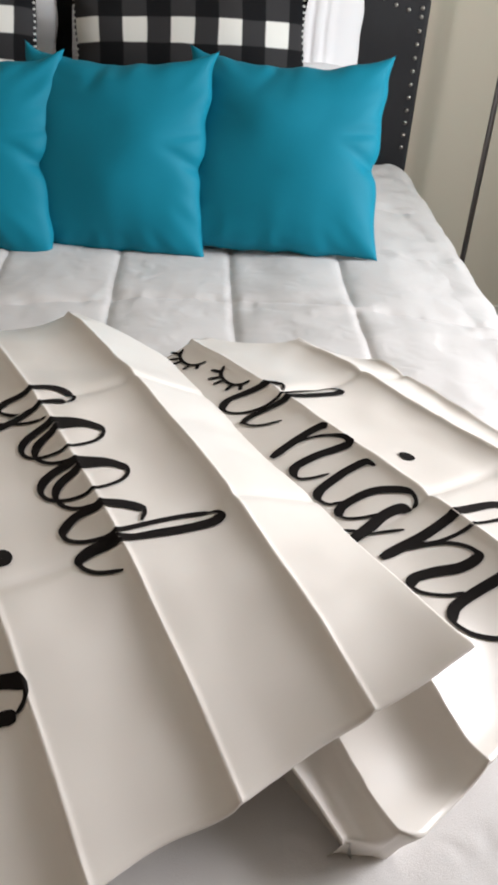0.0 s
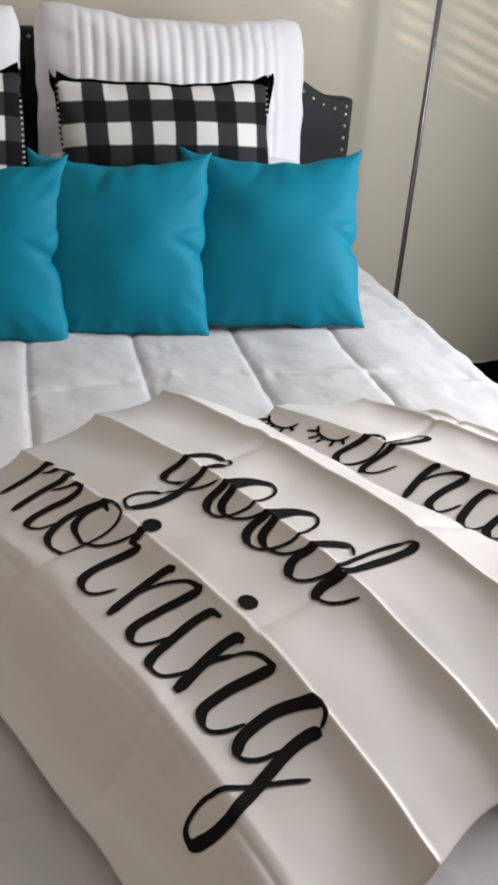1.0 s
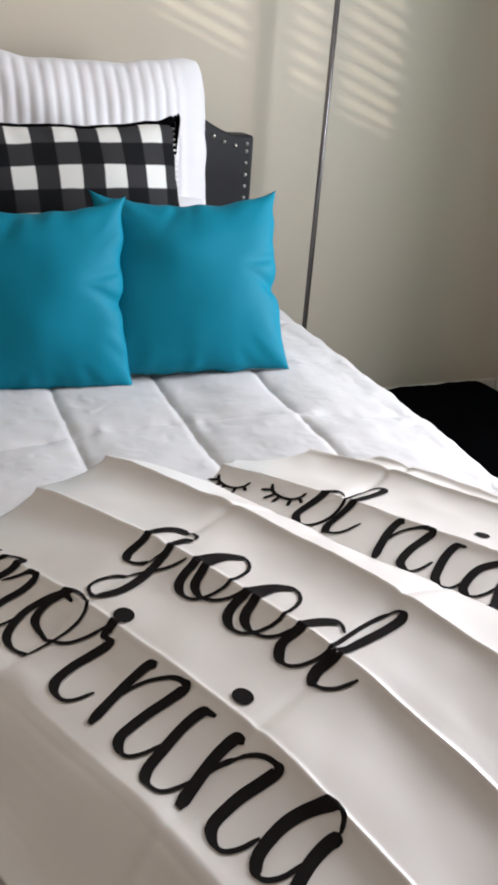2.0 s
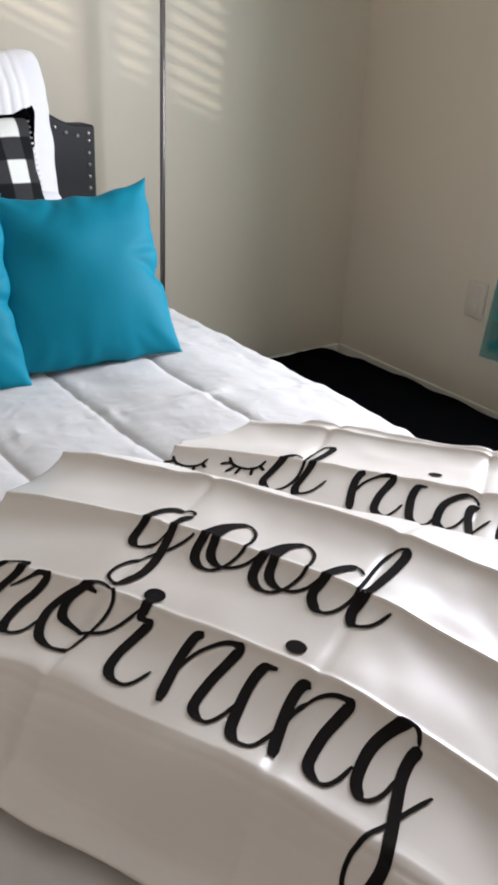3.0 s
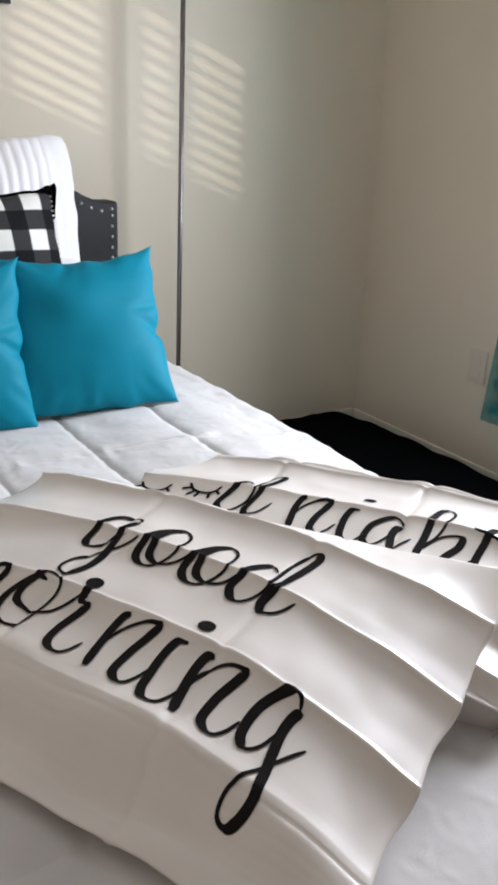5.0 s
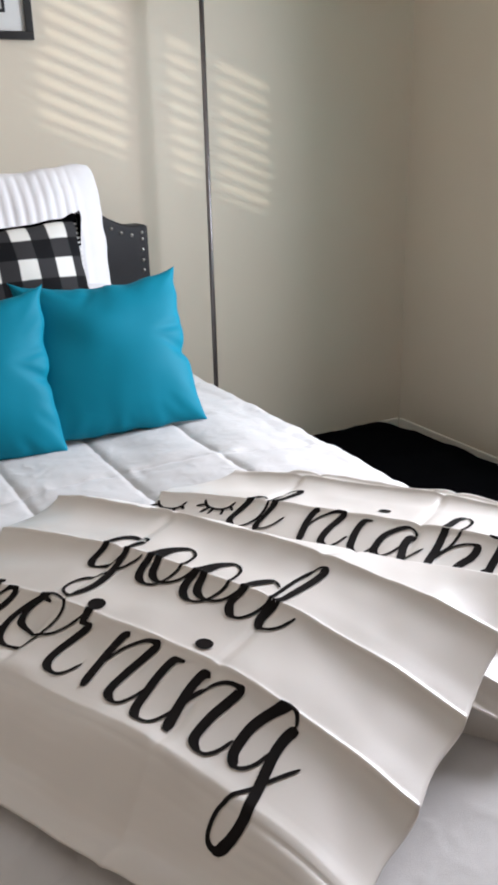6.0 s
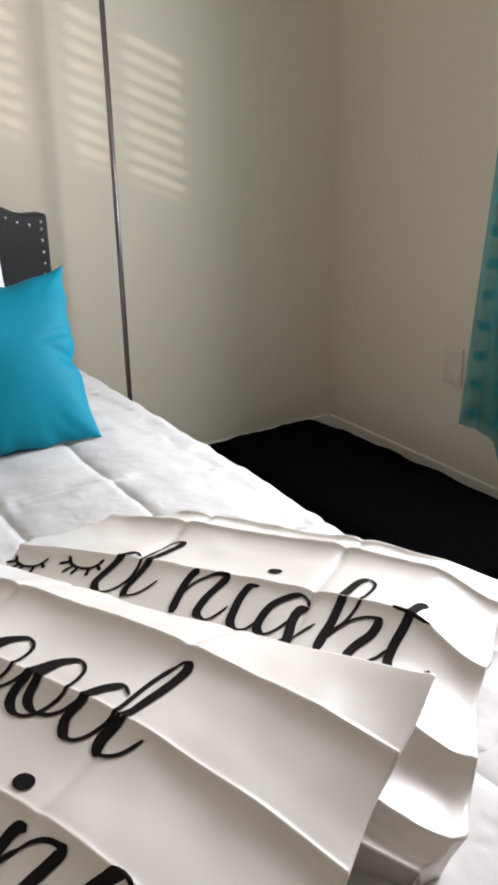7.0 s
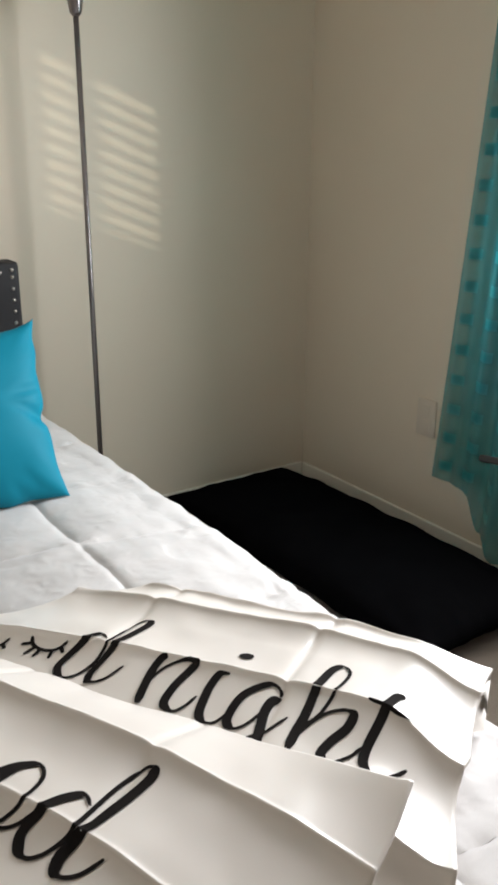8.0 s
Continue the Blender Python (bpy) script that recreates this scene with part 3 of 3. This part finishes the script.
                    u += tuck * (1 if ou > 0 else -1) if ou else 0
                    v += tuck * (1 if ov > 0 else -1) if ov else 0
                if k > 0.5:
                    z = min(z, self.height(u, v) - 0.006)
                p = self.o + self.u * u + self.v * v
                row.append((p.x, p.y, z))
            grid.append(row)
        sheet(bm, grid)
        bmesh.ops.reverse_faces(bm, faces=bm.faces[:])
        return bm


def on_bed(p):
    return TOP + 0.012


night = Case((0.226, 0.922), (0.5526, -0.8334), (-0.205, -0.125, 0.0, 0.14, 0.26), (-0.140, 0.17, 0.497),
             ((0.652, 0.674, 0.678, 0.655, 0.610), (0.668, 0.696, 0.702, 0.676, 0.620), (0.660, 0.692, 0.700, 0.690, 0.630)),
             (-0.205, -0.125, 0.0, 0.14, 0.222, 0.26), ((0.055, -0.0048), (0.29, -0.0048)), 0.011, (-0.014, 0.02, 0.02, 0.004, 0.008), (0.012, 0.018, 0.034, 0.040, 0.010))
morning = Case((-0.014, 1.058), (0.4415, -0.897), (-0.088, 0.0, 0.109, 0.220, 0.316, 0.326, 0.337, 0.364, 0.408), (0.0, 0.35, 0.70),
               ((0.680, 0.702, 0.690, 0.668, 0.640, 0.638, 0.638, 0.598, 0.588), (0.686, 0.732, 0.724, 0.700, 0.670, 0.668, 0.669, 0.604, 0.590),
                (0.722, 0.692, 0.655, 0.627, 0.603, 0.602, 0.601, 0.592, 0.585)),
               (0.0, 0.109, 0.220, 0.330), ((0.235, -0.0048), (0.47, -0.0048)), 0.003, (0,) * 9, (0,) * 9)


def gn_floor(p):
    """What the upper case rests on: the lower case where that lies beneath, else the bed."""
    r = Vector((p.x, p.y)) - night.o
    u, v = r.dot(night.u), r.dot(night.v)
    k = smoothstep(-0.16, -0.12, u) * smoothstep(0.495, 0.44, u) * smoothstep(-0.2, -0.16, v) * smoothstep(0.255, 0.20, v)
    low = TOP + 0.012
    return low + k * (night.height(u, v) + 0.003 - low)


def lay(case, label, floor, letters, dots):
    root = thing("pillowcase", pose(0, 0, 0), label, "pillowcase", "pair of printed pillowcases")
    part("cover", case.mesh(floor), SATIN, root)
    for ch, u, base, scale in letters:
        bm = bmesh.new()
        script(bm, GLYPH[ch], lambda a, b, l: case.at(u + a, base + b, l), scale)
        part("letter", bm, INK, root, "black brush-script letter")
    for u, v, r in dots:
        bm = bmesh.new()
        dot(bm, case.at, u, v, r)
        part("letter_dot", bm, INK, root, "black printed dot")
    return root


gm = lay(morning, "creased ivory satin pillowcase printed good morning in black script", gn_floor,
         (("g", 0.208, 0.146, 0.95), ("o", 0.284, 0.145, 1.0), ("o", 0.355, 0.147, 1.0), ("d", 0.423, 0.147, 1.0),
          ("m", 0.066, 0.290, 1.0), ("wide_o", 0.185, 0.294, 1.0), ("r", 0.283, 0.301, 1.0), ("n", 0.343, 0.302, 1.0),
          ("i", 0.417, 0.308, 1.0), ("n", 0.458, 0.304, 0.98), ("end_g", 0.527, 0.296, 1.0)),
         ((0.439, 0.202, 0.0092), (0.284, 0.207, 0.0100)))
gn = lay(night, "creased ivory satin pillowcase printed good night with sleepy lashes", on_bed,
         (("d", 0.011, 0.060, 1.05), ("n", 0.131, 0.075, 0.95), ("i", 0.208, 0.080, 0.92), ("g", 0.246, 0.081, 0.92),
          ("h", 0.322, 0.090, 1.0), ("t", 0.387, 0.084, 1.0)), ((0.227, -0.034, 0.0080),))
# two closed eyes with lashes
for u, v in ((-0.029, 0.022), (-0.112, 0.030)):
    bm = bmesh.new()
    lashes = [[(-22, 14), (-14, 4), (0, -1), (16, 0), (26, 6), (31, 15)]]
    for x, y, dx, dy in ((-16, 6, -15, -5), (-8, 1, -10, -13), (0, -1, -3, -13), (17, 0, 2, -12), (26, 6, 8, -7)):
        lashes.append([(x, y), (x + dx / 2, y + dy / 2), (x + dx, y + dy)])
    script(bm, lashes, lambda a, b, l: night.at(u + a, v + b, l), 1.0, 0.0050, 0.0045)
    part("lash", bm, INK, gn, "black printed eyelashes")

# ---- floor lamp ----
lamp = thing("floor_lamp", pose(0.917, 2.36, 0), "slender brushed steel torchiere floor lamp beside the bed", "floor lamp")
part("base", lathe(bmesh.new(), ((0.125, 0), (0.125, 0.012), (0.11, 0.022), (0.02, 0.03), (0.012, 0.05)), 40), STEEL, lamp)
part("pole", lathe(bmesh.new(), ((0.0078, 0.04), (0.0074, 1.60)), 16), STEEL, lamp)
part("socket", lathe(bmesh.new(), ((0.009, 1.592), (0.0165, 1.602), (0.022, 1.635), (0.026, 1.69)), 24), STEEL, lamp, "polished steel socket cup")
part("shade", lathe(bmesh.new(), ((0.03, 1.69), (0.08, 1.715), (0.125, 1.765), (0.14, 1.80), (0.136, 1.80), (0.12, 1.768), (0.07, 1.72), (0.02, 1.70)), 32), PLASTIC, lamp, "white bowl shade")

# ---- framed picture ----
pic = thing("picture_frame", pose(0.246, YH - 0.001, 1.725), "black framed print with a white mat on the wall", "picture")
PW, PH = 0.21, 0.235
for lo, hi in (((-PW, -0.02, -PH), (PW, 0, -PH + 0.022)), ((-PW, -0.02, PH - 0.022), (PW, 0, PH)),
               ((-PW, -0.02, -PH + 0.022), (-PW + 0.022, 0, PH - 0.022)), ((PW - 0.022, -0.02, -PH + 0.022), (PW, 0, PH - 0.022))):
    part("frame_bar", boxes((lo, hi), bevel=0.002), BLACKWOOD, pic, smooth=False)
part("mat", boxes(((-PW + 0.021, -0.008, -PH + 0.021), (PW - 0.021, -0.001, PH - 0.021))), PAPER, pic, smooth=False)
for lo, hi in (((-0.135, -0.011, -0.165), (0.135, -0.0082, -0.157)), ((-0.135, -0.011, 0.157), (0.135, -0.0082, 0.165)),
               ((-0.135, -0.011, -0.157), (-0.127, -0.0082, 0.157)), ((0.127, -0.011, -0.157), (0.135, -0.0082, 0.157))):
    part("inner_border", boxes((lo, hi)), BLACKWOOD, pic, smooth=False)

# ---- wall plate ----
PLATE = material("beige_plastic", (0.64, 0.575, 0.475), 0.4, 0.02, 9, 300, 0.03)
plate = thing("wall_plate", pose(XR, 1.890, 0.434), "beige plastic outlet plate on the wall", "outlet")
part("plate", boxes(((-0.009, -0.040, -0.062), (-0.0002, 0.040, 0.062)), bevel=0.003), PLATE, plate)
for z in (-0.026, 0.026):
    part("receptacle", boxes(((-0.0112, -0.017, z - 0.019), (-0.0085, 0.017, z + 0.019)), bevel=0.001), PLATE, plate)

# ---- curtain ----


def curtain():
    bm = bmesh.new()
    uvl = bm.loops.layers.uv.new("cloth")
    n, m = 90, 60
    vs, uvs = [], {}
    for j in range(m + 1):
        row = []
        for i in range(n + 1):
            s = i / n
            low = 0.27 - 0.12 * smoothstep(0.36, 0.46, s) - 0.06 * smoothstep(0.58, 0.70, s) + 0.004 * math.sin(s * 12)
            z = 2.12 + (low - 2.12) * j / m
            flare = 0.165 * (1 - z / 2.12)
            y = 1.655 + flare - s * (0.36 + 0.6 * flare)
            wave = 0.030 * math.sin(s * 19 - 1.0) * smoothstep(0.2, 0.55, s) + 0.0035 * math.sin(s * 44 + z * 2)
            x = XR - 0.060 + wave - 0.02 * smoothstep(0.25, 0.5, s)
            v = bm.verts.new((x, y, z))
            uvs[v] = (s * 4.4, z / 0.094)
            row.append(v)
        vs.append(row)
    for a, b in zip(vs, vs[1:]):
        for k in range(n):
            f = bm.faces.new((a[k], a[k + 1], b[k + 1], b[k]))
            for lp in f.loops:
                lp[uvl].uv = uvs[lp.vert]
    return bm


cur = thing("curtain", pose(0, 0, 0), "sheer turquoise curtain with woven squares beside the window", "curtain")
part("panel", curtain(), VOILE, cur)
rod = bmesh.new()
lathe(rod, ((0.008, 0.30), (0.008, 1.80)), 12)
r = part("rod", rod, STEEL, cur, "thin steel curtain rod")
r.matrix_basis = pose(XR - 0.055, 0, 2.125, -90, 0, 0)

# ---- floor cushion ----
ob = part("floor_cushion", cushion(1.22, 0.49, 0.180, 11.3, 0.03, 0.05, 0.36, wrinkle=0.014, n=60), BLACKCLOTH)
ob.matrix_world = pose(1.482, 1.86, 0.091, 0, 0, 0) @ pose(0, 0, 0, 90, 0, 91)
tagged(ob, "large soft black plush floor cushion lying on the carpet", "cushion")

# ---- low rack by the window ----
rack = thing("clothes_rack", pose(0, 0, 0), "low black metal bar rack standing near the window", "rack")
for name, a, b in (("bar", (1.44, 1.31, 0.56), (1.72, 0.72, 0.56)), ("leg", (1.62, 0.93, 0.0), (1.62, 0.93, 0.56)), ("leg", (1.715, 0.73, 0.0), (1.715, 0.73, 0.56))):
    d = Vector(b) - Vector(a)
    ob = part(name, lathe(bmesh.new(), ((0.007, 0), (0.009, 0.004), (0.009, d.length - 0.004), (0.007, d.length)), 14), BLACKWOOD, rack)
    ob.matrix_basis = Matrix.Translation(a) @ d.to_track_quat("Z", "Y").to_matrix().to_4x4()

# ---- bench at the foot ----
bench = thing("bench", pose(1.02, 0.50, 0), "low dark brown wooden bench beside the bed", "bench")
part("seat", boxes(((-0.19, -0.22, 0.33), (0.19, 0.22, 0.37)), bevel=0.006), DARKWOOD, bench)
for x in (-0.16, 0.16):
    for y in (-0.19, 0.19):
        part("leg", boxes(((x - 0.02, y - 0.02, 0), (x + 0.02, y + 0.02, 0.33)), bevel=0.003), DARKWOOD, bench, smooth=False)
